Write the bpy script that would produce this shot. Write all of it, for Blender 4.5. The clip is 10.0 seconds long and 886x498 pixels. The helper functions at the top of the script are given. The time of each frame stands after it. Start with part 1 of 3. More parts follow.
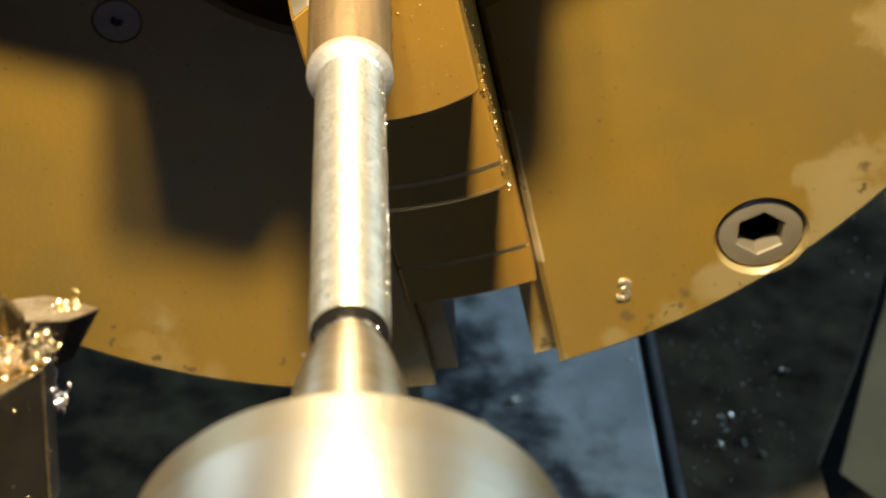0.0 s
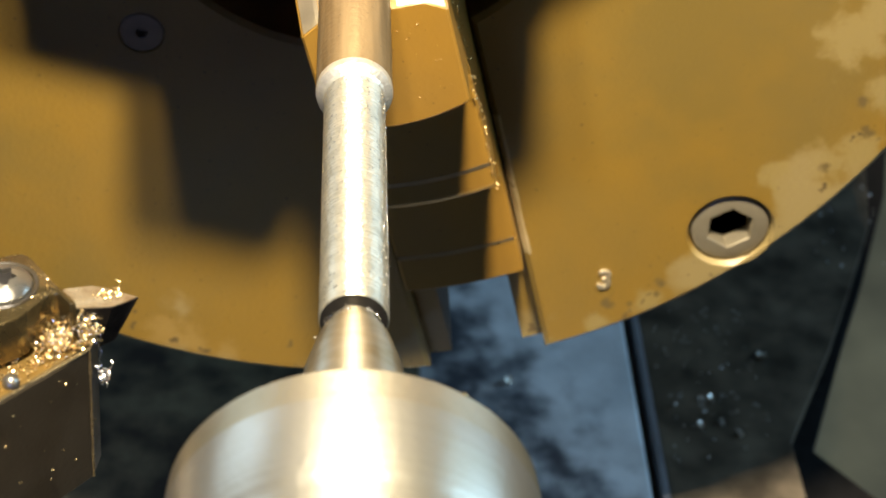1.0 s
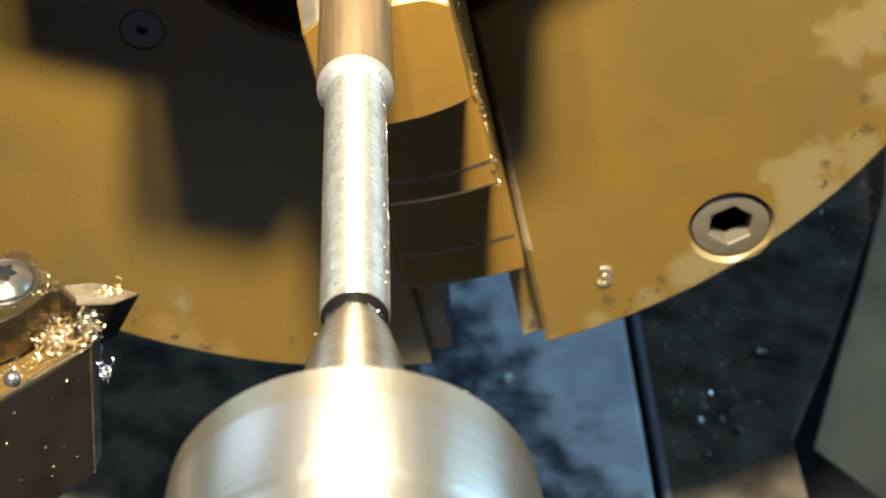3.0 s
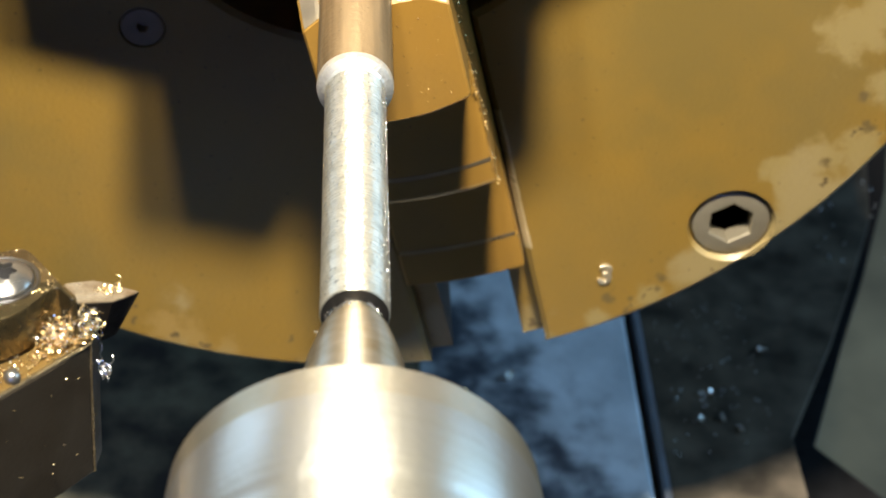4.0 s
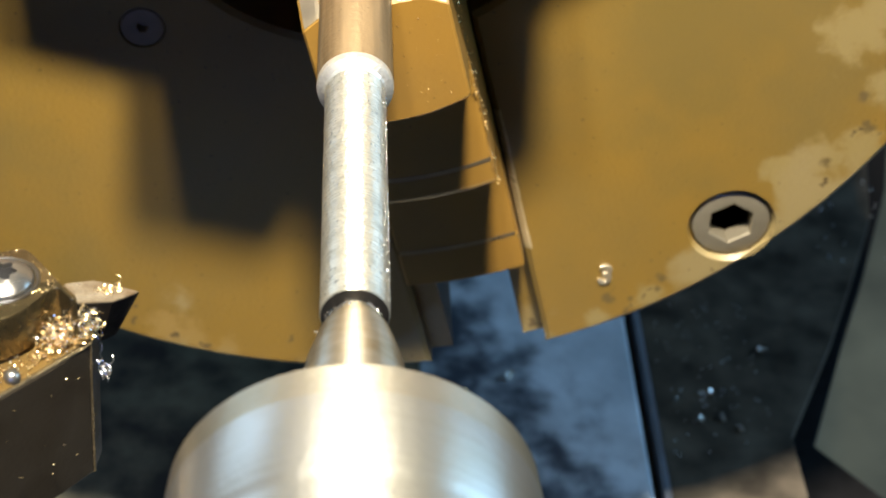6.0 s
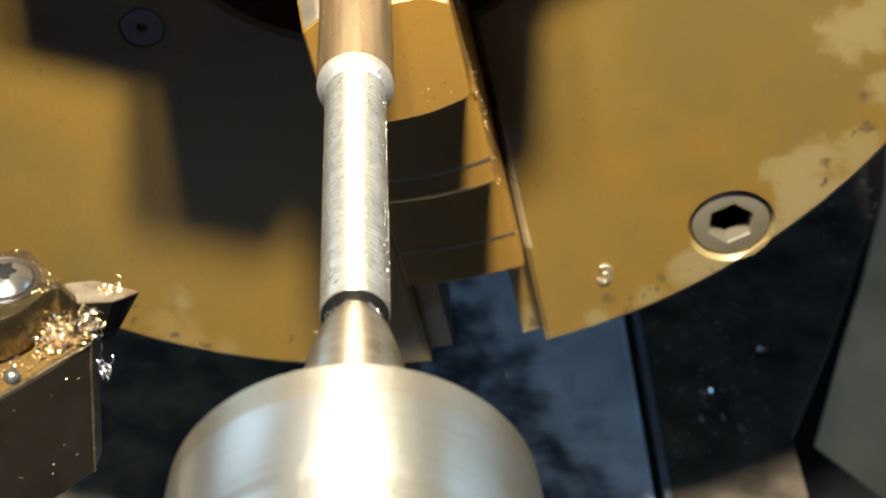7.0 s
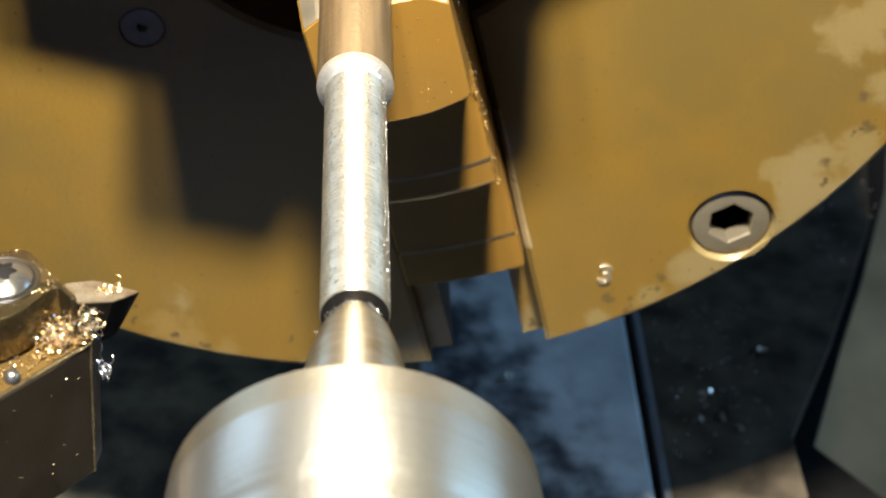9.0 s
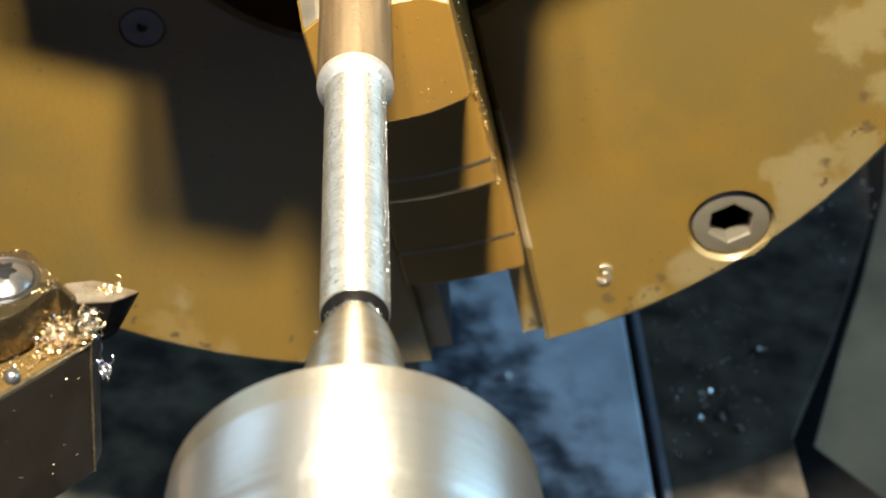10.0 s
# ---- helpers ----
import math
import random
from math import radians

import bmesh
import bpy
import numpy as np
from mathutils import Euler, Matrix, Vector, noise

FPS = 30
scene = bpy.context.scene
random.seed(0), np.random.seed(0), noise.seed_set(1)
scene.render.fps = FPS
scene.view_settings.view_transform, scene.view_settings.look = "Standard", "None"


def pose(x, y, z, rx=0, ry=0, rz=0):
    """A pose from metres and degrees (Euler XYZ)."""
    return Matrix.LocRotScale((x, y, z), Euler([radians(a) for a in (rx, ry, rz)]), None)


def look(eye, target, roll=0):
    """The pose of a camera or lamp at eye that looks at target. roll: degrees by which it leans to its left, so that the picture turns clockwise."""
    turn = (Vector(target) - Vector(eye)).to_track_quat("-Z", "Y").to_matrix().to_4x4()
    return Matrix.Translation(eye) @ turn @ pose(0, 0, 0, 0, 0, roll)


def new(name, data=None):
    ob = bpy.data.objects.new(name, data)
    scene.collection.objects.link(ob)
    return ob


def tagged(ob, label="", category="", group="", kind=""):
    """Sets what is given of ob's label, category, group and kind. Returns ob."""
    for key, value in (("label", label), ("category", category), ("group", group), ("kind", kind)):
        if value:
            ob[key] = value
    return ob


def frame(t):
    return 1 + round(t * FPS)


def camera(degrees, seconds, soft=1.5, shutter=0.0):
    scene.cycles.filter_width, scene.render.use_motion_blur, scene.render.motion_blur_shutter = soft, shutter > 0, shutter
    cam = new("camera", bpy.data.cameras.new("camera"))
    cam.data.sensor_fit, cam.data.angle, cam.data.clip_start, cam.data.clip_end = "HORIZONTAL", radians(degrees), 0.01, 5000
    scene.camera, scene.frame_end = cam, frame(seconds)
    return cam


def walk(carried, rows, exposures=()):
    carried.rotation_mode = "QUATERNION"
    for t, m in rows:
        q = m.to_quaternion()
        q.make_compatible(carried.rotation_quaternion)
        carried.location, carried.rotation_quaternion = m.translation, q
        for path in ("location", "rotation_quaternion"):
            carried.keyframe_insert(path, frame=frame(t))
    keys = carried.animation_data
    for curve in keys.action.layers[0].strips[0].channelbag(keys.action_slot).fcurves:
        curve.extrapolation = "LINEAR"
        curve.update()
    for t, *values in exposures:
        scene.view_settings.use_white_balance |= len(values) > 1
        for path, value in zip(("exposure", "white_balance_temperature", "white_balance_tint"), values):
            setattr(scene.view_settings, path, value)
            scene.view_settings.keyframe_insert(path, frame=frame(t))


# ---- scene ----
# Axis of the lathe is the y axis: chuck face at y = 0, tailstock towards -y, z up.
cam = camera(27.08, 10.0, soft=1.5)
cam.data.dof.use_dof = True
cam.data.dof.focus_distance = 0.255
cam.data.dof.aperture_fstop = 46.0
walk(cam, [
    (0.0, pose(0.00045, -0.26236, 0.11841, 52.2166, -1.5775, -2.2750)),
    (0.1, pose(0.00015, -0.27649, 0.13033, 52.0537, -1.7436, -2.1533)),
    (0.2, pose(0.00037, -0.28298, 0.13637, 51.9301, -1.7517, -2.0819)),
    (0.3, pose(0.00033, -0.28480, 0.13800, 51.8731, -1.7925, -2.0618)),
    (0.5, pose(-0.00005, -0.28472, 0.13782, 51.8171, -1.8095, -2.1101)),
    (1.0, pose(-0.00005, -0.28472, 0.13782, 51.7155, -1.8091, -2.1099)),
    (1.5, pose(-0.00005, -0.28472, 0.13782, 51.6341, -1.7927, -2.0894)),
    (2.0, pose(-0.00005, -0.28472, 0.13782, 51.6745, -1.7552, -2.0418)),
    (2.5, pose(-0.00005, -0.28472, 0.13782, 51.6587, -1.7928, -2.0894)),
    (4.0, pose(-0.00005, -0.28472, 0.13782, 51.5535, -1.7923, -2.0893)),
    (5.0, pose(-0.00005, -0.28472, 0.13782, 51.5535, -1.7923, -2.0893)),
    (10.0, pose(-0.00005, -0.28472, 0.13782, 51.5535, -1.7923, -2.0893)),
], exposures=[(0.0, -0.12, 8700, 10), (0.5, 0.0, 8000, 10), (1.5, 0.0, 7600, 10), (2.5, 0.0, 7150, 10), (4.0, 0.0, 6550, 10), (5.0, 0.0, 6500, 10), (10.0, 0.0, 6550, 10)])

# ---- light ----
world = bpy.data.worlds.new("sky")
scene.world = world
world.use_nodes = True
sky = world.node_tree.nodes.new("ShaderNodeTexSky")
sky.sky_type = "NISHITA"
sky.sun_disc = False
sky.sun_elevation = radians(35)
world.node_tree.links.new(sky.outputs[0], world.node_tree.nodes["Background"].inputs[0])
world.node_tree.nodes["Background"].inputs[1].default_value = 0.05


def area_light(name, eye, target, size, size_y, watts, colour, shape, spread=180):
    lamp = bpy.data.lights.new(name, "AREA")
    lamp.shape, lamp.size, lamp.size_y = shape, size, size_y
    lamp.energy, lamp.color = watts, colour
    lamp.spread = radians(spread)
    ob = new(name, lamp)
    ob.matrix_world = look(eye, target)
    return ob


LAMP_EYE = (0.0, -0.262, 0.515)
area_light("work_lamp_light", LAMP_EYE, (0.0, 0.0, -0.03), 0.062, 0.044, 5.6, (1.0, 0.94, 0.85), "ELLIPSE", 110)
area_light("work_lamp_second_light", (-0.068, -0.262, 0.510), (0.0, 0.0, -0.03), 0.035, 0.035, 1.35, (1.0, 0.96, 0.92), "ELLIPSE", 110)
area_light("window_light_west", (-1.98, 1.70, 0.95), (0.0, 0.05, -0.2), 1.4, 1.2, 15.0, (0.42, 0.66, 1.0), "RECTANGLE")
area_light("window_light_east", (1.98, 0.22, 0.95), (0.0, 0.10, -0.2), 1.3, 1.2, 33.0, (0.32, 0.61, 1.0), "RECTANGLE")
# added deep-blue fill from behind, lifts the shadows on the chuck face
area_light("south_fill_light", (-0.55, -3.18, 0.50), (0.0, 0.0, -0.1), 1.3, 1.0, 46.0, (0.13, 0.27, 1.0), "RECTANGLE")


# ---- materials ----
def material(name, colour, second, metallic, rough, scale, fine, bump=0.1, mix=0.5, rough_var=0.12,
             marks=0.0, rings=0.0, brushed=0.0, spec=0.5, along=1.0):
    """Two scales of noise vary colour and gloss; rings: turning marks along y, in waves a metre;
    along: stretch of the coarse noise along y."""
    m = bpy.data.materials.new(name)
    m.use_nodes = True
    nt = m.node_tree
    n, l = nt.nodes, nt.links
    bsdf = n["Principled BSDF"]
    co = n.new("ShaderNodeNewGeometry").outputs["Position"]
    a = n.new("ShaderNodeTexNoise")
    a.inputs["Scale"].default_value, a.inputs["Detail"].default_value = scale, 5
    if along != 1.0:
        drawn = n.new("ShaderNodeVectorMath")
        drawn.operation = "MULTIPLY"
        drawn.inputs[1].default_value = (1, along, 1)
        l.new(co, drawn.inputs[0])
        l.new(drawn.outputs[0], a.inputs["Vector"])
    else:
        l.new(co, a.inputs["Vector"])
    b = n.new("ShaderNodeTexNoise")
    b.inputs["Scale"].default_value, b.inputs["Detail"].default_value = fine, 3
    l.new(co, b.inputs["Vector"])
    ramp = n.new("ShaderNodeValToRGB")
    ramp.color_ramp.elements[0].position, ramp.color_ramp.elements[1].position = 0.5 - mix / 2, 0.5 + mix / 2
    ramp.color_ramp.elements[0].color, ramp.color_ramp.elements[1].color = (*colour, 1), (*second, 1)
    l.new(a.outputs["Fac"], ramp.inputs["Fac"])
    out = ramp.outputs["Color"]
    if marks:
        spot = n.new("ShaderNodeMix")
        spot.data_type = "RGBA"
        th = n.new("ShaderNodeMath")
        th.operation = "GREATER_THAN"
        th.inputs[1].default_value = marks
        l.new(b.outputs["Fac"], th.inputs[0])
        l.new(th.outputs[0], spot.inputs["Factor"])
        l.new(out, spot.inputs["A"])
        spot.inputs["B"].default_value = (*[c * 0.45 for c in colour], 1)
        out = spot.outputs["Result"]
    l.new(out, bsdf.inputs["Base Color"])
    r = n.new("ShaderNodeMapRange")
    r.inputs["From Min"].default_value, r.inputs["From Max"].default_value = 0.3, 0.7
    r.inputs["To Min"].default_value, r.inputs["To Max"].default_value = rough - rough_var, rough + rough_var
    l.new(a.outputs["Fac"], r.inputs["Value"])
    l.new(r.outputs["Result"], bsdf.inputs["Roughness"])
    bsdf.inputs["Metallic"].default_value = metallic
    bsdf.inputs["Specular IOR Level"].default_value = spec
    if brushed:
        bsdf.inputs["Anisotropic"].default_value, bsdf.inputs["Anisotropic Rotation"].default_value = brushed, 0.25
        tan = n.new("ShaderNodeTangent")
        tan.direction_type, tan.axis = "RADIAL", "Y"
        l.new(tan.outputs[0], bsdf.inputs["Tangent"])
    height = b.outputs["Fac"]
    if rings:
        sep = n.new("ShaderNodeSeparateXYZ")
        l.new(co, sep.inputs[0])
        line = n.new("ShaderNodeTexNoise")
        line.noise_dimensions = "1D"
        line.inputs["Scale"].default_value, line.inputs["Detail"].default_value = rings, 2
        l.new(sep.outputs["Y"], line.inputs["W"])
        add = n.new("ShaderNodeMath")
        add.operation = "ADD"
        l.new(b.outputs["Fac"], add.inputs[0])
        l.new(line.outputs["Fac"], add.inputs[1])
        height = add.outputs[0]
    if bump:
        bp = n.new("ShaderNodeBump")
        bp.inputs["Strength"].default_value, bp.inputs["Distance"].default_value = bump, 0.0004
        l.new(height, bp.inputs["Height"])
        l.new(bp.outputs["Normal"], bsdf.inputs["Normal"])
    return m


PALE, TAN, BROWN = (0.250, 0.178, 0.055), (0.25, 0.155, 0.034), (0.12, 0.078, 0.021)
# large olive areas: the varnish's tone, darkened further for the lamp's falloff
OLIVE = (0.160, 0.104, 0.019)
PATCHES = ((0.0760, -0.0420, 0.0300, OLIVE), (0.0620, -0.0300, 0.0220, OLIVE), (-0.0760, -0.0700, 0.0220, OLIVE), (-0.0560, -0.0980, 0.0120, OLIVE),
           (0.0915, -0.0375, 0.0085, PALE), (0.0965, -0.0330, 0.0070, PALE), (0.0968, -0.0640, 0.0060, PALE), (0.0905, -0.0655, 0.0062, PALE),
           (0.0870, -0.0740, 0.0062, PALE), (0.0930, -0.0760, 0.0060, PALE), (0.0820, -0.0690, 0.0045, PALE), (0.0790, -0.0910, 0.0055, PALE),
           (0.0600, -0.1010, 0.0045, PALE), (0.0500, -0.1070, 0.0040, PALE), (0.1000, -0.0500, 0.0060, PALE),
           (-0.0388, -0.1090, 0.0055, TAN), (-0.0330, -0.1110, 0.0045, TAN), (-0.0260, -0.1140, 0.0035, TAN), (-0.0600, -0.1010, 0.0040, TAN),
           (0.0904, -0.0668, 0.0016, BROWN), (0.0972, -0.0587, 0.0018, BROWN), (0.0954, -0.0518, 0.0016, BROWN), (0.0955, -0.0713, 0.0013, BROWN),
           (0.0891, -0.0762, 0.0017, BROWN), (0.0617, -0.0958, 0.0013, BROWN), (0.0614, -0.0988, 0.0012, BROWN), (0.0701, -0.0945, 0.0018, BROWN),
           (0.0513, -0.1012, 0.0017, BROWN), (0.0560, -0.1010, 0.0010, BROWN))


def film(m, weight, rough):
    """A thin clear oil film over a material."""
    bsdf = m.node_tree.nodes["Principled BSDF"]
    bsdf.inputs["Coat Weight"].default_value, bsdf.inputs["Coat Roughness"].default_value = weight, rough
    return m


def chuck_material():
    """Oil-varnished ground steel, worn pale in ragged patches along the rim, with small dark stains there."""
    m = material("varnished_steel", (0.235, 0.131, 0.015), (0.175, 0.108, 0.016), 0.15, 0.42, 40, 900, 0.30, 0.6, 0.10, marks=0.69)
    nt = m.node_tree
    n, l = nt.nodes, nt.links
    bsdf = n["Principled BSDF"]
    base = bsdf.inputs["Base Color"].links[0].from_socket
    co = n.new("ShaderNodeNewGeometry").outputs["Position"]
    flat = n.new("ShaderNodeVectorMath")
    flat.operation = "MULTIPLY"
    flat.inputs[1].default_value = (1, 0, 1)
    l.new(co, flat.inputs[0])
    length = n.new("ShaderNodeVectorMath")
    length.operation = "LENGTH"
    l.new(flat.outputs[0], length.inputs[0])

    def masked(scale, lo, hi, r0, r1, detail):
        noise_node = n.new("ShaderNodeTexNoise")
        noise_node.inputs["Scale"].default_value, noise_node.inputs["Detail"].default_value = scale, detail
        l.new(co, noise_node.inputs["Vector"])
        near = n.new("ShaderNodeMapRange")
        near.inputs["From Min"].default_value, near.inputs["From Max"].default_value = r0, r1
        near.inputs["To Min"].default_value, near.inputs["To Max"].default_value = -0.35, 0.12
        l.new(length.outputs["Value"], near.inputs["Value"])
        s = n.new("ShaderNodeMath")
        s.operation = "ADD"
        l.new(noise_node.outputs["Fac"], s.inputs[0])
        l.new(near.outputs["Result"], s.inputs[1])
        edge = n.new("ShaderNodeMapRange")
        edge.interpolation_type = "SMOOTHSTEP"
        edge.inputs["From Min"].default_value, edge.inputs["From Max"].default_value = lo, hi
        l.new(s.outputs[0], edge.inputs["Value"])
        return edge.outputs["Result"]

    def patch(x, z, radius, scale, detail, inner):
        """A ragged patch of its own colour round (x, z) of the face."""
        off = n.new("ShaderNodeVectorMath")
        off.operation = "DISTANCE"
        off.inputs[1].default_value = (x, 0, z)
        l.new(flat.outputs[0], off.inputs[0])
        tex = n.new("ShaderNodeTexNoise")
        tex.inputs["Scale"].default_value, tex.inputs["Detail"].default_value = scale, detail
        l.new(co, tex.inputs["Vector"])
        sub = n.new("ShaderNodeMath")
        sub.operation = "MULTIPLY_ADD"
        sub.inputs[1].default_value = -radius * 2.2
        l.new(tex.outputs["Fac"], sub.inputs[0])
        l.new(off.outputs["Value"], sub.inputs[2])
        edge = n.new("ShaderNodeMapRange")
        edge.interpolation_type = "SMOOTHSTEP"
        edge.inputs["From Min"].default_value, edge.inputs["From Max"].default_value = -radius * 0.10 + inner, -radius * 0.75 - inner
        l.new(sub.outputs[0], edge.inputs["Value"])
        return edge.outputs["Result"]

    for x, z, radius, colour in PATCHES:
        mix = n.new("ShaderNodeMix")
        mix.data_type = "RGBA"
        l.new(patch(x, z, radius, *((60, 4, radius * 0.45) if radius > 0.011 else (260, 9, 0.0) if radius > 0.003 else (620, 5, 0.0))), mix.inputs["Factor"])
        l.new(base, mix.inputs["A"])
        mix.inputs["B"].default_value = (*colour, 1)
        base = mix.outputs["Result"]
    for mask, colour in ((masked(42, 0.50, 0.60, 0.090, 0.121, 5), (0.26, 0.19, 0.070)),
                         (masked(260, 0.72, 0.78, 0.085, 0.115, 2), (0.10, 0.062, 0.017))):
        mix = n.new("ShaderNodeMix")
        mix.data_type = "RGBA"
        l.new(mask, mix.inputs["Factor"])
        l.new(base, mix.inputs["A"])
        mix.inputs["B"].default_value = (*colour, 1)
        base = mix.outputs["Result"]
    l.new(base, bsdf.inputs["Base Color"])
    return m


VARNISHED = film(chuck_material(), 0.8, 0.52)
JAW_STEEL = film(material("jaw_steel", (0.29, 0.148, 0.021), (0.22, 0.120, 0.022), 0.15, 0.36, 60, 1200, 0.10, 0.5, 0.06, marks=0.72), 0.15, 0.5)
TURNED = material("turned_steel", (0.78, 0.755, 0.61), (0.52, 0.50, 0.39), 0.86, 0.43, 420, 1500, 0.35, 0.4, 0.06, marks=0.655, rings=1800, brushed=0.85)
BAR_STEEL = material("rolled_bar_steel", (0.37, 0.27, 0.145), (0.15, 0.10, 0.045), 0.70, 0.42, 420, 900, 0.3, 0.4, 0.08, marks=0.70, brushed=0.45, along=0.06)
CENTRE_STEEL = material("ground_steel", (0.52, 0.505, 0.44), (0.41, 0.385, 0.30), 0.91, 0.37, 70, 1100, 0.10, 0.30, 0.05, marks=0.74, rings=900, brushed=0.70)
# slightly yellow: the amber chuck's reflection is put into the rim's colour
RIM_STEEL = material("chuck_reflection_steel", (0.52, 0.485, 0.38), (0.40, 0.36, 0.25), 0.90, 0.38, 120, 1100, 0.12, 0.35, 0.05, marks=0.74, rings=900, brushed=0.8)
CONE_STEEL = material("worn_point_steel", (0.54, 0.51, 0.40), (0.36, 0.29, 0.17), 0.92, 0.38, 200, 1200, 0.10, 0.40, 0.05, rings=700, brushed=0.86, along=2.0)
SCREW_STEEL = material("screw_steel", (0.33, 0.285, 0.19), (0.22, 0.185, 0.12), 0.6, 0.40, 150, 900, 0.1)
PIN_STEEL = material("dark_pin_steel", (0.26, 0.20, 0.12), (0.18, 0.135, 0.08), 0.1, 0.40, 200, 900, 0.1)
BLACK_OXIDE = material("black_oxide", (0.020, 0.0150, 0.0085), (0.030, 0.0235, 0.0140), 0.0, 0.42, 160, 1400, 0.08, spec=0.20, marks=0.74)
HOLDER_STEEL = material("holder_top_steel", (0.25, 0.150, 0.040), (0.12, 0.072, 0.020), 0.6, 0.32, 200, 1200, 0.2)
CLAMP_STEEL = material("clamp_steel", (0.15, 0.112, 0.050), (0.060, 0.043, 0.018), 0.85, 0.27, 240, 1200, 0.15, marks=0.70)
RUBBED = material("rubbed_edge_steel", (0.20, 0.15, 0.075), (0.06, 0.046, 0.024), 0.5, 0.34, 500, 1500, 0.1)
CARBIDE = material("carbide", (0.24, 0.205, 0.14), (0.09, 0.050, 0.018), 0.5, 0.34, 520, 1500, 0.15)
# near-black copy of the carbide: the sides' shade is put into its colour
CARBIDE_SHADED = material("carbide_shaded", (0.008, 0.0065, 0.005), (0.005, 0.004, 0.003), 0.0, 0.6, 300, 1500, 0.15, spec=0.08)
DOME_STEEL = material("dome_steel", (0.30, 0.285, 0.24), (0.19, 0.175, 0.14), 0.9, 0.30, 260, 1200, 0.08)
BRASS_CHIP = material("bright_chip", (0.97, 0.78, 0.42), (0.88, 0.62, 0.26), 0.96, 0.26, 300, 900, 0.0)
PALE_CHIP = material("pale_chip", (0.90, 0.90, 0.88), (0.72, 0.72, 0.70), 0.25, 0.30, 300, 900, 0.0)
STEEL_CHIP = material("silver_chip", (0.92, 0.90, 0.84), (0.70, 0.66, 0.58), 0.96, 0.24, 300, 900, 0.0)


def way_material():
    """Scraped iron: window reflection painted as a pale band, ragged dark stains opposite."""
    m = material("bed_way_iron", (0.60, 0.66, 0.68), (0.86, 0.92, 0.94), 0.2, 0.40, 70, 420, 0.2, 0.4)
    n, l = m.node_tree.nodes, m.node_tree.links
    bsdf = n["Principled BSDF"]
    base = bsdf.inputs["Base Color"].links[0].from_socket
    co = n.new("ShaderNodeNewGeometry").outputs["Position"]
    sep = n.new("ShaderNodeSeparateXYZ")
    l.new(co, sep.inputs[0])
    tex = n.new("ShaderNodeTexNoise")
    tex.inputs["Scale"].default_value, tex.inputs["Detail"].default_value = 95, 6
    l.new(co, tex.inputs["Vector"])
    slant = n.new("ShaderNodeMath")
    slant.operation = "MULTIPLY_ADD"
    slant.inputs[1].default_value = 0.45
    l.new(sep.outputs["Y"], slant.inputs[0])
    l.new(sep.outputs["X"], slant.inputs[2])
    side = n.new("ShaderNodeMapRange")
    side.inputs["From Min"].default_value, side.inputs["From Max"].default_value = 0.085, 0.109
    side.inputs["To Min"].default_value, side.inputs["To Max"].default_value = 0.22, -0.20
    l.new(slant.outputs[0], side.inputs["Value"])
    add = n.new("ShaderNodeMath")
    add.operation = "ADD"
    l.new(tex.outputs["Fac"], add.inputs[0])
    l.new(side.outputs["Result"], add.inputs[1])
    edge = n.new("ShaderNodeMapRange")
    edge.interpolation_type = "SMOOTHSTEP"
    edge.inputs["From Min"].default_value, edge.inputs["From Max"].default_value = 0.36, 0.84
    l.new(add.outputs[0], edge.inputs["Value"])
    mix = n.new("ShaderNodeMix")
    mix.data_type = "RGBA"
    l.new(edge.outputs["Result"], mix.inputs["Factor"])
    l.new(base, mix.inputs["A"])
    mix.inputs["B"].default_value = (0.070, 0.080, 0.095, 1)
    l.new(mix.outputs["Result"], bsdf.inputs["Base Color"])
    return m


WAY_IRON = way_material()
BURR = material("bright_burr", (0.92, 0.89, 0.76), (0.52, 0.49, 0.40), 0.85, 0.40, 500, 1800, 0.3, 0.4, 0.1, marks=0.70)
RAIL_IRON = material("dark_rail_iron", (0.13, 0.14, 0.155), (0.24, 0.25, 0.27), 0.2, 0.40, 80, 400, 0.2)
CHAMFER_GLINT = material("chamfer_glint_steel", (0.62, 0.52, 0.36), (0.42, 0.34, 0.20), 0.9, 0.42, 200, 900, 0.1)
NUMBER_STEEL = material("number_glint_steel", (0.72, 0.62, 0.42), (0.52, 0.42, 0.25), 0.75, 0.28, 300, 900, 0.1)
LINE_STEEL = material("glint_line_steel", (0.50, 0.40, 0.24), (0.36, 0.28, 0.15), 0.9, 0.36, 300, 900, 0.1)
SLOT_HIGHLIGHT = material("slot_highlight_steel", (0.60, 0.48, 0.27), (0.42, 0.31, 0.14), 0.4, 0.36, 300, 900, 0.2)
# near-black, also standing in for shade beside the tray and in the screw recess
DEEP_BLACK = material("deep_black_steel", (0.008, 0.0075, 0.007), (0.014, 0.013, 0.012), 0.0, 0.45, 300, 1200, 0.1, spec=0.15)
OILY_IRON = material("oily_black_iron", (0.038, 0.031, 0.022), (0.120, 0.094, 0.062), 0.0, 0.50, 90, 320, 0.35, 0.35, 0.16, spec=0.22)
GREEN_PAINT = material("grey_green_paint", (0.27, 0.25, 0.155), (0.13, 0.12, 0.075), 0.0, 0.50, 9, 160, 0.2, 0.4, marks=0.74)
CAST_PAINT = material("dirty_green_casting", (0.105, 0.094, 0.060), (0.008, 0.007, 0.005), 0.0, 0.42, 60, 400, 0.4, 0.20)
WALL_PAINT = material("workshop_wall_paint", (0.12, 0.115, 0.10), (0.09, 0.085, 0.075), 0.0, 0.8, 3, 60, 0.2)
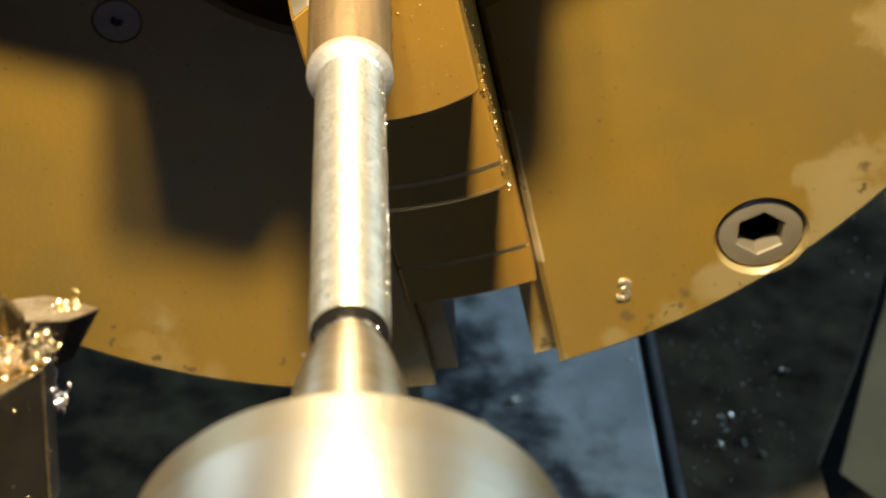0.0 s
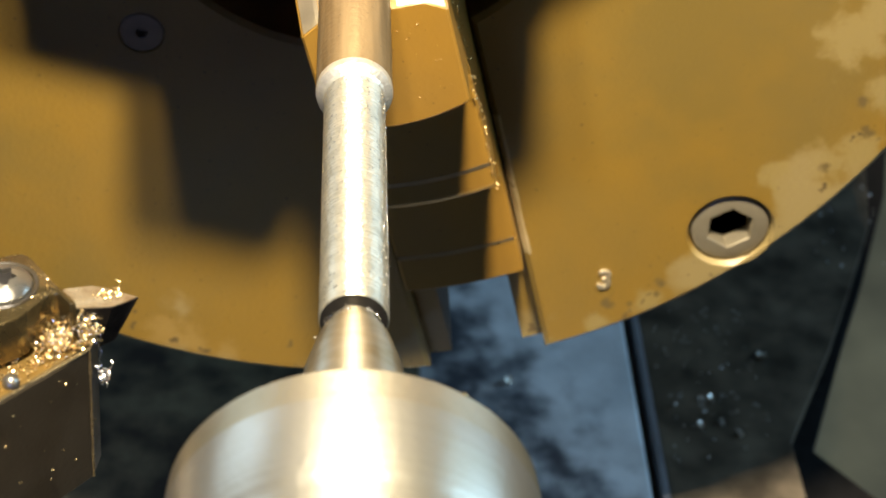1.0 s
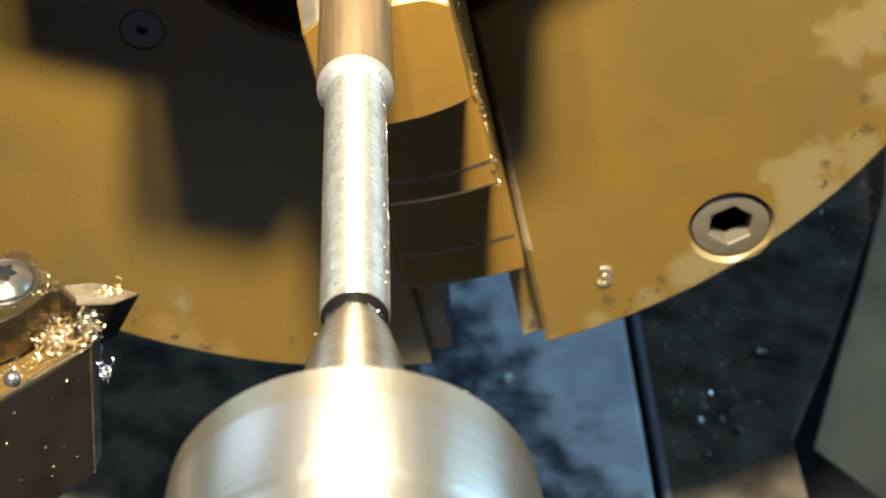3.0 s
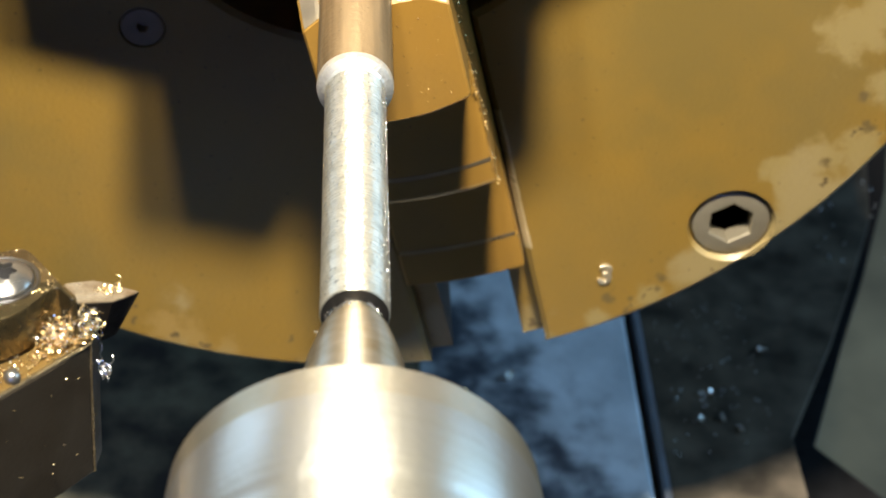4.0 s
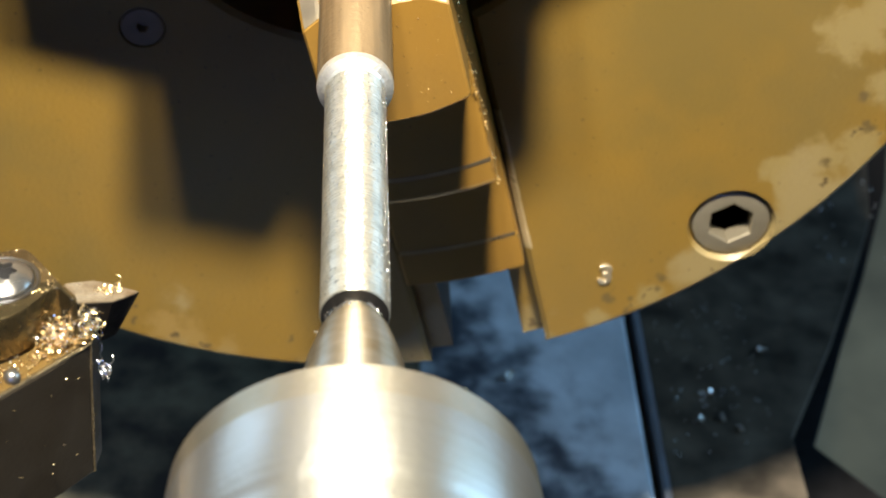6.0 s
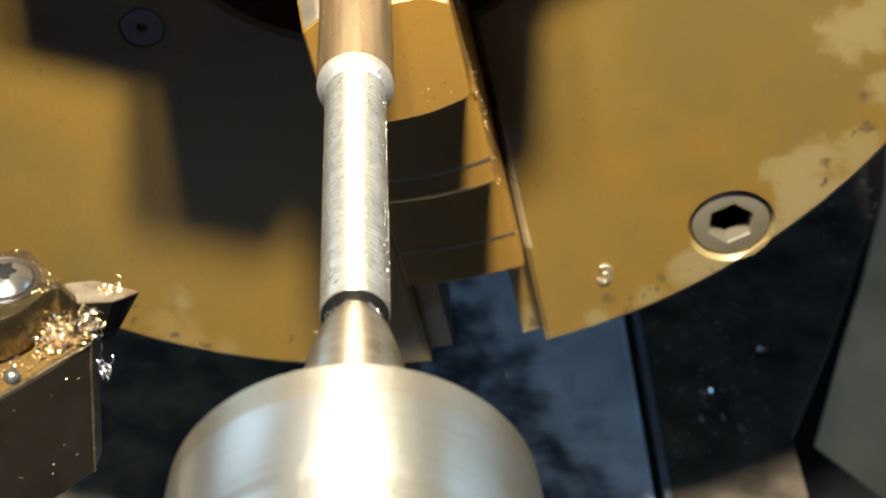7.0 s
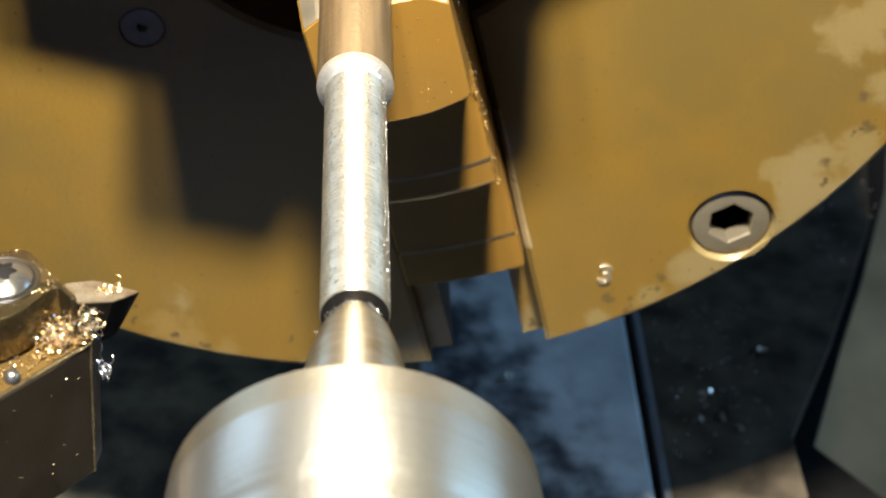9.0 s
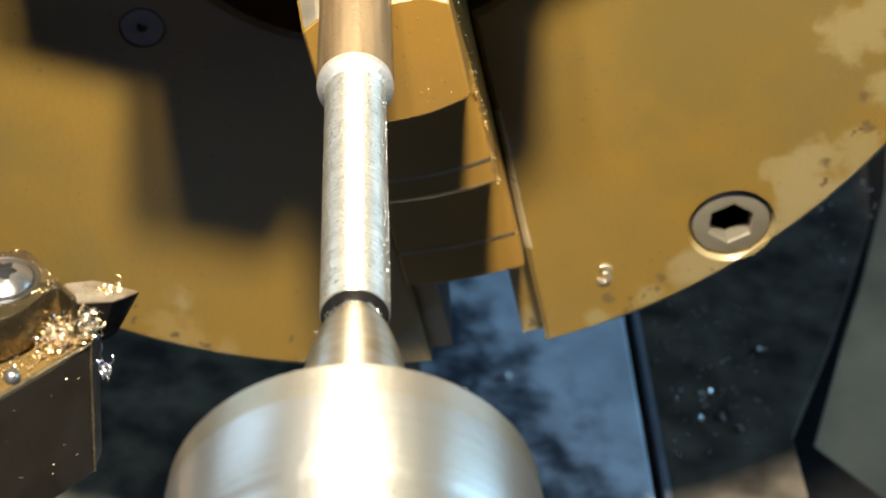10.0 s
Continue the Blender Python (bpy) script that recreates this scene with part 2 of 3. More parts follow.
FLOOR_CONCRETE = material("concrete", (0.16, 0.15, 0.14), (0.09, 0.085, 0.08), 0.0, 0.8, 4, 80, 0.3)


# ---- mesh helpers ----
def part(name, bm, mat, parent=None, label="", smooth=False):
    me = bpy.data.meshes.new(name)
    bmesh.ops.recalc_face_normals(bm, faces=bm.faces)
    bm.to_mesh(me)
    bm.free()
    me.materials.append(mat)
    if smooth:
        me.polygons.foreach_set("use_smooth", [True] * len(me.polygons))
        me.set_sharp_from_angle(angle=radians(24))
    ob = new(name, me)
    if parent is not None:
        ob.parent = parent
    if label:
        tagged(ob, label)
    return ob


def revolved(profile, steps=96, centre=(0, 0), closed=False):
    """Turns a profile of (radius, y) about the line along y through centre (x, z)."""
    bm = bmesh.new()
    rings = []
    for r, y in profile:
        if r < 1e-6:
            rings.append([bm.verts.new((centre[0], y, centre[1]))])
        else:
            rings.append([bm.verts.new((centre[0] + r * math.cos(2 * math.pi * k / steps), y,
                                        centre[1] + r * math.sin(2 * math.pi * k / steps))) for k in range(steps)])
    for a, b in zip(rings, rings[1:]):
        for k in range(steps):
            j = (k + 1) % steps
            ring = [a[k % len(a)], a[j % len(a)], b[j % len(b)], b[k % len(b)]]
            ring = list(dict.fromkeys(ring))
            if len(ring) > 2:
                bm.faces.new(ring)
    return bm


def prism(outline, z0, z1, bevel=0.0, segments=2, bottom_shift=(0, 0)):
    bm = bmesh.new()
    low = [bm.verts.new((x + bottom_shift[0], y + bottom_shift[1], z0)) for x, y in outline]
    top = [bm.verts.new((x, y, z1)) for x, y in outline]
    bm.faces.new(low[::-1])
    bm.faces.new(top)
    for k in range(len(outline)):
        j = (k + 1) % len(outline)
        bm.faces.new((low[k], low[j], top[j], top[k]))
    if bevel:
        bmesh.ops.recalc_face_normals(bm, faces=bm.faces)
        bmesh.ops.bevel(bm, geom=list(bm.edges), offset=bevel, segments=segments, affect="EDGES", profile=0.5)
    return bm


def rounded(knots, steps):
    """A closed outline that runs smoothly through the knots."""
    out, n = [], len(knots)
    for k in range(n):
        a, b, c, d = (Vector(knots[(k + i) % n]) for i in (-1, 0, 1, 2))
        for i in range(steps):
            t = i / steps
            v = 0.5 * (2 * b + (c - a) * t + (2 * a - 5 * b + 4 * c - d) * t * t + (3 * b - a - 3 * c + d) * t ** 3)
            out.append((v.x, v.y))
    return out


def box(x0, x1, y0, y1, z0, z1, bevel=0.0):
    return prism([(x0, y0), (x1, y0), (x1, y1), (x0, y1)], z0, z1, bevel)


# ---- the room that closes the place ----
def build_room():
    tagged(part("floor", box(-2.2, 2.2, -3.4, 3.4, -1.15, -1.05), FLOOR_CONCRETE), "dark grey concrete workshop floor", "floor", kind="structure")
    tagged(part("ceiling", box(-2.2, 2.2, -3.4, 3.4, 1.75, 1.85), WALL_PAINT), "plain painted workshop ceiling", "ceiling", kind="structure")
    tagged(part("wall_north", box(-2.2, 2.2, 3.2, 3.4, -1.05, 1.75), WALL_PAINT), "plain painted workshop wall", "wall", kind="structure")
    # opening made up to let the added south fill light in
    south = tagged(part("wall_south", box(-2.2, 2.2, -3.4, -3.2, -1.05, 0.0), WALL_PAINT), "painted workshop wall with an unseen light opening", "wall", kind="structure")
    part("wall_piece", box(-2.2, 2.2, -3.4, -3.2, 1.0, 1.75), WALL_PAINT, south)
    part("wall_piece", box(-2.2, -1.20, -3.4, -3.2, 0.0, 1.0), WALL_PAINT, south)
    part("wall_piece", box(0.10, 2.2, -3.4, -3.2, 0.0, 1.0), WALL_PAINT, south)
    for name, x0, x1, w0, w1 in (("wall_east", 2.0, 2.2, -0.43, 0.87), ("wall_west", -2.2, -2.0, 1.0, 2.4)):
        wall = tagged(part(name, box(x0, x1, -3.2, 3.2, -1.05, 0.30), WALL_PAINT), "painted workshop wall with an unseen light opening", "wall", kind="structure")
        part("wall_piece", box(x0, x1, -3.2, 3.2, 1.60, 1.75), WALL_PAINT, wall)
        part("wall_piece", box(x0, x1, -3.2, w0, 0.30, 1.60), WALL_PAINT, wall)
        part("wall_piece", box(x0, x1, w1, 3.2, 0.30, 1.60), WALL_PAINT, wall)


build_room()


# ---- the bed of the lathe ----
def build_bed():
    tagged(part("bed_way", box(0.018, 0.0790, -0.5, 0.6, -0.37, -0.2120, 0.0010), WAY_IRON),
           "grey iron bed way with dark stains and a painted pale sheen", "lathe bed", kind="structure")
    tagged(part("bed_rail", box(0.0816, 0.0836, -0.5, 0.6, -0.272, -0.2118, 0.0004), RAIL_IRON),
           "narrow dark iron rail along the bed way", "lathe bed", kind="structure")
    tray = [(0.0836, -0.50), (0.1200, -0.50), (0.1199, 0.0450), (0.1198, 0.0738), (0.1386, 0.1130), (0.1510, 0.1423), (0.1630, 0.1720), (0.24, 0.60), (0.0836, 0.60)]
    tagged(part("chip_tray", prism(tray, -0.2160, -0.2125, 0.0004), OILY_IRON),
           "oily black iron tray strewn with small bright chips", "tray", kind="structure")
    # black plate under the tray's edge, put there for the gap's shade
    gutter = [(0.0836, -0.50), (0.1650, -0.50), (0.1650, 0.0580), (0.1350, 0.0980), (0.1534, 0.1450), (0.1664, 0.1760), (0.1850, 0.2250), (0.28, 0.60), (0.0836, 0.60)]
    tagged(part("gap_shade_plate", prism(gutter, -0.2450, -0.2400, 0.0004), DEEP_BLACK),
           "black plate added for the shade beside the tray", "gutter", kind="structure")
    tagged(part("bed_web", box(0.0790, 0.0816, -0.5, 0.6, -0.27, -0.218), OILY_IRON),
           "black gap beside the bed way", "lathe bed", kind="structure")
    tagged(part("chip_pan", box(0.1002, 1.30, -0.52, 1.80, -1.05, -1.0), GREEN_PAINT),
           "grey-green painted pan on the floor, far below the tray", "pan", kind="structure")
    tagged(part("bed_casting", box(-0.60, 0.018, -0.5, 0.6, -0.37, -0.206), CAST_PAINT),
           "dirty dark green painted bed casting with oil patches", "casting", kind="structure")
    tagged(part("headstock", box(-0.12, 0.12, 0.21, 0.60, -0.197, 0.06, 0.004), CAST_PAINT),
           "dark green painted headstock behind the chuck", "headstock", kind="structure")
    tagged(part("lathe_stand", box(-0.62, 0.10, -0.52, 0.62, -1.05, -0.37), CAST_PAINT),
           "dark painted lathe stand", "stand", kind="structure")


build_bed()


# ---- what carries the tool and the live centre ----
def build_carriage():
    # out of view; saddle and slide are black to cut bounce onto the chuck
    tagged(part("saddle", box(-0.30, 0.16, -0.40, -0.10, -0.190, -0.125, 0.003), DEEP_BLACK), "unseen lathe saddle, black to keep bounce off the chuck", "saddle", kind="structure")
    tagged(part("cross_slide", box(-0.30, -0.075, -0.19, -0.10, -0.125, -0.070, 0.002), DEEP_BLACK), "unseen cross slide, black to keep bounce light low", "cross slide", kind="structure")
    tagged(part("tool_post", box(-0.20, -0.095, -0.185, -0.105, -0.070, 0.010, 0.002), BLACK_OXIDE), "black tool post holding the turning tool", "tool post", kind="structure")
    tagged(part("tailstock", box(-0.05, 0.05, -0.50, -0.30, -0.125, 0.045, 0.006), CAST_PAINT), "dark painted tailstock", "tailstock", kind="structure")
    tagged(part("quill", revolved([(0.0, -0.30), (0.022, -0.30), (0.022, -0.2385), (0.0205, -0.237), (0.0118, -0.237)], 64), CENTRE_STEEL, smooth=True), "steel tailstock quill", "quill", kind="structure")


build_carriage()

# ---- the chuck ----
R, BORE, SLOT, NARROW, LEDGE, DEEP = 0.120, 0.0405, 0.0121, 0.0075, 0.005, 0.042
JAW_ANGLES = (13.5, 133.5, 253.5)  # from straight down, towards +x


def axes(angle):
    a = radians(angle)
    return Vector((math.sin(a), 0, -math.cos(a))), Vector((math.cos(a), 0, math.sin(a)))


def sector(angle, half, cut):
    """Outline of the chuck between the slot at angle and the next one, in x and z, drawn in by cut."""
    r, b, w = R - cut, BORE + cut, half + cut
    pts = []
    for radius, turn in ((r, 1), (b, -1)):
        lo = angle + math.degrees(math.asin(w / radius))
        hi = angle + 120 - math.degrees(math.asin(w / radius))
        n = 64 if turn == 1 else 24
        for k in range(n + 1):
            f = k / n if turn == 1 else 1 - k / n
            u, _ = axes(lo + (hi - lo) * f)
            pts.append((u.x * radius, u.z * radius))
    return pts


def sector_body(bm, angle, holes):
    def loop(pts, y):
        vs = [bm.verts.new((x, y, z)) for x, z in pts]
        return vs

    def band(a, b):
        for k in range(len(a)):
            j = (k + 1) % len(a)
            bm.faces.new((a[k], a[j], b[j], b[k]))

    def filled(loops):
        edges = []
        for vs in loops:
            for k in range(len(vs)):
                e = bm.edges.get((vs[k], vs[(k + 1) % len(vs)])) or bm.edges.new((vs[k], vs[(k + 1) % len(vs)]))
                edges.append(e)
        bmesh.ops.triangle_fill(bm, use_beauty=True, use_dissolve=False, edges=edges)

    front, edge = loop(sector(angle, SLOT, 0.0011), 0.0), loop(sector(angle, SLOT, 0.0), 0.0009)
    back = loop(sector(angle, SLOT, 0.0), LEDGE)
    tops = []
    for hx, hz, hr, depth in holes:
        ring = [(hx + hr * math.cos(2 * math.pi * k / 48), hz + hr * math.sin(2 * math.pi * k / 48)) for k in range(48)]
        narrow = [(hx + (x - hx) * 0.925, hz + (z - hz) * 0.925) for x, z in ring]
        a, b, c = loop(ring, 0.0), loop(narrow, hr * 0.13), loop(narrow, depth)
        band(a, b)
        band(b, c)
        bm.faces.new(c)
        tops.append(a)
    filled([front, *tops])
    band(front, edge)
    band(edge, back)
    ledge = loop(sector(angle, NARROW, 0.0), LEDGE)
    deep = loop(sector(angle, NARROW, 0.0), DEEP)
    filled([back, ledge])
    band(ledge, deep)


HEX_X, HEX_Z, HEX_R = 0.0743, -0.0826, 0.0088
PIN_X, PIN_Z, PIN_R = -0.0382, -0.0379, 0.0042


def build_chuck():
    chuck = tagged(new("lathe_chuck"), "large three-jaw lathe chuck of amber oil-varnished steel gripping a bar", "lathe chuck")
    a0 = math.atan2(HEX_X, -HEX_Z)
    rad = math.hypot(HEX_X, HEX_Z)
    p0, prad = math.atan2(PIN_X, -PIN_Z), math.hypot(PIN_X, PIN_Z)
    screws, pins = [], []
    for k in range(3):
        t = a0 + k * 2 * math.pi / 3
        screws.append((math.sin(t) * rad, -math.cos(t) * rad))
        t = p0 + k * 2 * math.pi / 3
        pins.append((math.sin(t) * prad, -math.cos(t) * prad))
    for k, angle in enumerate(JAW_ANGLES):
        sx, sz = screws[k]
        px, pz = pins[(k + 1) % 3]
        bm = bmesh.new()
        sector_body(bm, angle, [(sx, sz, HEX_R, 0.0140), (px, pz, PIN_R, 0.003)])
        part("face_segment", bm, VARNISHED, chuck, smooth=True)
    back = revolved([(0.0, 0.10), (0.105, 0.10), (R - 0.001, 0.098), (R, 0.097), (R, DEEP), (BORE, DEEP), (BORE, 0.075), (0.0, 0.075)], 128)
    part("back_body", back, VARNISHED, chuck, smooth=True)
    part("backplate", revolved([(0.0, 0.13), (0.06, 0.13), (0.09, 0.129), (0.095, 0.124), (0.095, 0.1002), (0.0, 0.1002)], 96), SCREW_STEEL, chuck, "dark steel backplate", smooth=True)
    part("spindle", revolved([(0.0, 0.215), (0.045, 0.215), (0.045, 0.13), (0.0, 0.13)], 64), SCREW_STEEL, chuck, smooth=True)

    # socket screws deep in their counterbores
    def socket(x, z, r, face, hexagon, depth, name, mat, turn):
        b = bmesh.new()
        n = 48
        def ring(rad_, y, hexa=False):
            vs = []
            for k in range(n):
                t = 2 * math.pi * k / n
                rr = rad_
                if hexa:
                    s = (t + radians(turn)) % (math.pi / 3) - math.pi / 6
                    rr = rad_ * math.cos(math.pi / 6) / math.cos(s)
                vs.append(b.verts.new((x + rr * math.cos(t), y, z + rr * math.sin(t))))
            return vs
        loops = [ring(r, face + 0.010), ring(r, face + 0.0009), ring(r * 0.96, face + 0.0002), ring(r * 0.90, face),
                 ring(hexagon * 1.05, face, True), ring(hexagon, face + 0.0004, True), ring(hexagon, face + depth, True)]
        for a, c in zip(loops, loops[1:]):
            for k in range(n):
                j = (k + 1) % n
                b.faces.new((a[k], a[j], c[j], c[k]))
        b.faces.new(loops[-1])
        return part(name, b, mat, chuck, smooth=True)

    for x, z in screws:
        s = socket(x, z, 0.0079, 0.0009, 0.0047, 0.0055, "socket_screw", SCREW_STEEL, 30)
        tagged(s, "steel hexagon socket screw sunk in the chuck face")
    for x, z in pins:
        s = socket(x, z, 0.00408, 0.0001, 0.0011, 0.002, "small_screw", PIN_STEEL, 0)
        tagged(s, "small dark steel screw flush with the face")
    # stamped number of the jaw slot, its glints put into a pale steel
    txt = bpy.data.curves.new("stamped_number", "FONT")
    txt.body, txt.size, txt.extrude, txt.bevel_depth = "3", 0.0065, 0.00014, 0.00022
    txt.align_x, txt.align_y = "CENTER", "CENTER"
    holder = bpy.data.objects.new("stamped_number", txt)
    scene.collection.objects.link(holder)
    bpy.context.view_layer.update()
    me = bpy.data.meshes.new_from_object(holder)
    bpy.data.objects.remove(holder)
    me.materials.clear()
    me.materials.append(NUMBER_STEEL)
    ob = new("stamped_number", me)
    ob.matrix_basis = pose(0.0503, -0.0001, -0.0950, 90, 0, 0)
    ob.parent = chuck
    tagged(ob, "stamped number on the chuck face, pale for its glints")
    return chuck


def build_jaw(chuck, angle, top):
    """A jaw in three steps with concentric ends, the first at radius top; thin grooves cross the lower steps."""
    u, p = axes(angle)
    y0, y1, y2, c, w = -0.037, -0.0235, -0.006, 0.0004, 0.0118
    prof = [("v", y0 + 0.0064), ("w", y0), (top - c, y0), (top, y0 + c), (top, y1),
            (0.0547, y1), (0.0548, y1 + 0.0006), (0.0553, y1 + 0.0006), (0.0554, y1), (0.0596, y1), (0.0600, y1 + c), (0.0600, y2),
            (0.0851, y2), (0.0852, y2 + 0.0006), (0.0857, y2 + 0.0006), (0.0858, y2), (0.0936, y2), (0.0940, y2 + c), (0.0940, 0.0046)]
    n = 14
    lateral = [-w] + [(-w + c) + 2 * (w - c) * k / n for k in range(n + 1)] + [w]
    bm = bmesh.new()
    cols = []
    for i, q in enumerate(lateral):
        side = i in (0, len(lateral) - 1)
        col = []
        for r, y in prof:
            if r == "v":
                rr = max(0.0051, abs(q) * 0.577 + 0.0004)
            elif r == "w":
                rr = max(0.0051, abs(q) * 0.577 + 0.0004) + 0.0064
            else:
                rr = math.sqrt(r * r - q * q)
            v = u * rr + p * q
            yy = y + (c if side and y < 0.004 else 0)
            col.append(bm.verts.new((v.x, yy, v.z)))
        cols.append(col)
    m = len(prof)
    for a, b in zip(cols, cols[1:]):
        for j in range(m - 1):
            bm.faces.new((a[j], a[j + 1], b[j + 1], b[j]))
    feet = []
    for col in cols:
        v = col[0].co
        feet.append(bm.verts.new((v.x, 0.0046, v.z)))
    for k in range(len(cols) - 1):
        bm.faces.new((cols[k][0], cols[k + 1][0], feet[k + 1], feet[k]))
    for k in (0, len(cols) - 1):
        base = [bm.verts.new((vv.co.x, 0.0046, vv.co.z)) for vv in cols[k][1:-1]]
        chain = [feet[k], *base, cols[k][-1]]
        for j in range(m - 1):
            lo, hi = cols[k][j], cols[k][j + 1]
            ring = list(dict.fromkeys([lo, hi, chain[j + 1], chain[j]]))
            if len(ring) > 2:
                bm.faces.new(ring)
    jaw = part("jaw", bm, JAW_STEEL, chuck, "stepped chuck jaw of amber steel with thin grooves", smooth=True)
    # metal strips added for the glint along step edges and grooves
    for r0, r1, ya, yb in ((0.0592, 0.06005, y1 - 0.00006, y1 + c), (0.0545, 0.0553, y1 - 0.00006, y1 - 0.00006),
                           (0.0850, 0.0858, y2 - 0.00006, y2 - 0.00006), (top - 0.0003, top + 0.00006, y0 - 0.00005, y0 + c)):
        b = bmesh.new()
        lo, hi = [], []
        for k in range(n + 1):
            q = (-w + c) + 2 * (w - c) * k / n
            for row, r, y in ((lo, r0, ya), (hi, r1, yb)):
                v = u * math.sqrt(r * r - q * q) + p * q
                row.append((b.verts.new((v.x, y, v.z)), b.verts.new((v.x, y + 0.0003, v.z))))
        for k in range(n):
            b.faces.new((lo[k][0], lo[k + 1][0], hi[k + 1][0], hi[k][0]))
            b.faces.new((lo[k][0], lo[k + 1][0], lo[k + 1][1], lo[k][1]))
            b.faces.new((hi[k][0], hi[k + 1][0], hi[k + 1][1], hi[k][1]))
        part("glint_line", b, LINE_STEEL, jaw, "thin metal strip for an edge glint")
    # pale metal sheets laid over the chamfers beside the grip, for their glint
    for flank in (-1, 1):
        b = bmesh.new()
        rows = []
        for k in range(7):
            q = flank * (w - c - (w - 0.0045) * k / 6)
            rr = max(0.0051, abs(q) * 0.577 + 0.0004)
            pair = []
            for f in (0.05, 0.96):
                v = u * (rr + 0.0064 * f) + p * q
                pair.append(b.verts.new((v.x - u.x * 0.00006, y0 + 0.0064 * (1 - f) - 0.00008, v.z - u.z * 0.00006)))
            rows.append(pair)
        for one, two in zip(rows, rows[1:]):
            b.faces.new((one[0], one[1], two[1], two[0]))
        part("chamfer_glint", b, CHAMFER_GLINT, jaw, "bright metal sheet added for the chamfer glint")
    # tongue that guides the jaw in its narrow slot
    b = bmesh.new()
    corners = []
    for y in (0.0046, 0.036):
        for r, q in ((0.012, -0.0072), (0.090, -0.0072), (0.090, 0.0072), (0.012, 0.0072)):
            v = u * r + p * q
            corners.append(b.verts.new((v.x, y, v.z)))
    for f in ((0, 1, 2, 3), (7, 6, 5, 4), (0, 4, 5, 1), (1, 5, 6, 2), (2, 6, 7, 3), (3, 7, 4, 0)):
        b.faces.new([corners[k] for k in f])
    part("jaw_tongue", b, JAW_STEEL, jaw)


def slot_highlight(chuck, angle):
    """A pale strip, uneven in width, painted as the highlight on a slot's chamfer."""
    u, p = axes(angle)
    b = bmesh.new()
    rows = []
    for k in range(41):
        r = 0.060 + (0.094 - 0.060) * k / 40
        wide = 0.0011 * (0.9 + 0.5 * noise.noise(Vector((r * 300, 1.3, 0.7))))
        v0, v1, v2 = u * r + p * (SLOT + 0.00003), u * r + p * (SLOT + 0.0011), u * r + p * (SLOT + 0.0011 + wide * 0.4)
        rows.append([b.verts.new((v0.x, 0.0008, v0.z)), b.verts.new((v1.x, -0.00008, v1.z)), b.verts.new((v2.x, -0.00006, v2.z))])
    for one, two in zip(rows, rows[1:]):
        for k in range(2):
            b.faces.new((one[k], one[k + 1], two[k + 1], two[k]))
    part("slot_highlight", b, SLOT_HIGHLIGHT, chuck, "pale strip for the highlight on the slot edge")


chuck = build_chuck()
slot_highlight(chuck, JAW_ANGLES[0])
for jaw_angle, first_step in zip(JAW_ANGLES, (0.0333, 0.0333, 0.0385)):
    build_jaw(chuck, jaw_angle, first_step)


# ---- the bar and the live centre ----
def build_bar():
    bar = tagged(new("steel_bar"), "round steel bar turned bright below a rough shoulder", "workpiece")
    part("turned_length", revolved([(0.00395, -0.1237), (0.0041, -0.12355),
                                    (0.0041, -0.0792), (0.0041, -0.0780)], 96), TURNED, bar,
         "bright turned steel with fine pits", smooth=True)
    part("rough_length", revolved([(0.0052, -0.0755), (0.0052, 0.060), (0.0, 0.060)], 96),
         BAR_STEEL, bar, "unturned brownish bar stock", smooth=True)
    part("shoulder", revolved([(0.0041, -0.0780), (0.0043, -0.0775), (0.0048, -0.0771), (0.00515, -0.0768), (0.00525, -0.0762), (0.0052, -0.0755)], 96), BURR, bar,
         "bright burred shoulder", smooth=True)
    part("end_face", revolved([(0.0, -0.1200), (0.0012, -0.1202), (0.0024, -0.1234), (0.0026, -0.1240), (0.00395, -0.1237)], 96), DEEP_BLACK, bar,
         "black end face with a drilled centre", smooth=True)
    return bar


def build_centre():
    centre = tagged(new("live_center"), "polished steel live center holding the end of the bar", "live center")
    part("point", revolved([(0.0, -0.1200), (0.0023, -0.1235), (0.0036, -0.1262), (0.0042, -0.1275), (0.0055, -0.1325), (0.0062, -0.1385), (0.0074, -0.1529)], 96), CONE_STEEL, centre,
         "worn conical steel point", smooth=True)
    housing_rim = revolved([(0.0085, -0.1520), (0.0088, -0.1529), (0.0189, -0.1529), (0.0191, -0.1532), (0.0194, -0.1572)], 128)
    part("housing_rim", housing_rim, RIM_STEEL, centre, "housing rim tinted for the reflected amber chuck", smooth=True)
    part("housing", revolved([(0.0194, -0.1572), (0.0194, -0.1666), (0.01925, -0.1670),
                              (0.0191, -0.1676), (0.0190, -0.1682), (0.0190, -0.2040), (0.0180, -0.2060), (0.0, -0.2060)], 128), CENTRE_STEEL, centre,
         "polished cylindrical housing", smooth=True)
    part("shank", revolved([(0.0, -0.2060), (0.0120, -0.2062), (0.0110, -0.2400), (0.0, -0.2400)], 64), CENTRE_STEEL, centre, smooth=True)
    return centre


build_bar()
build_centre()


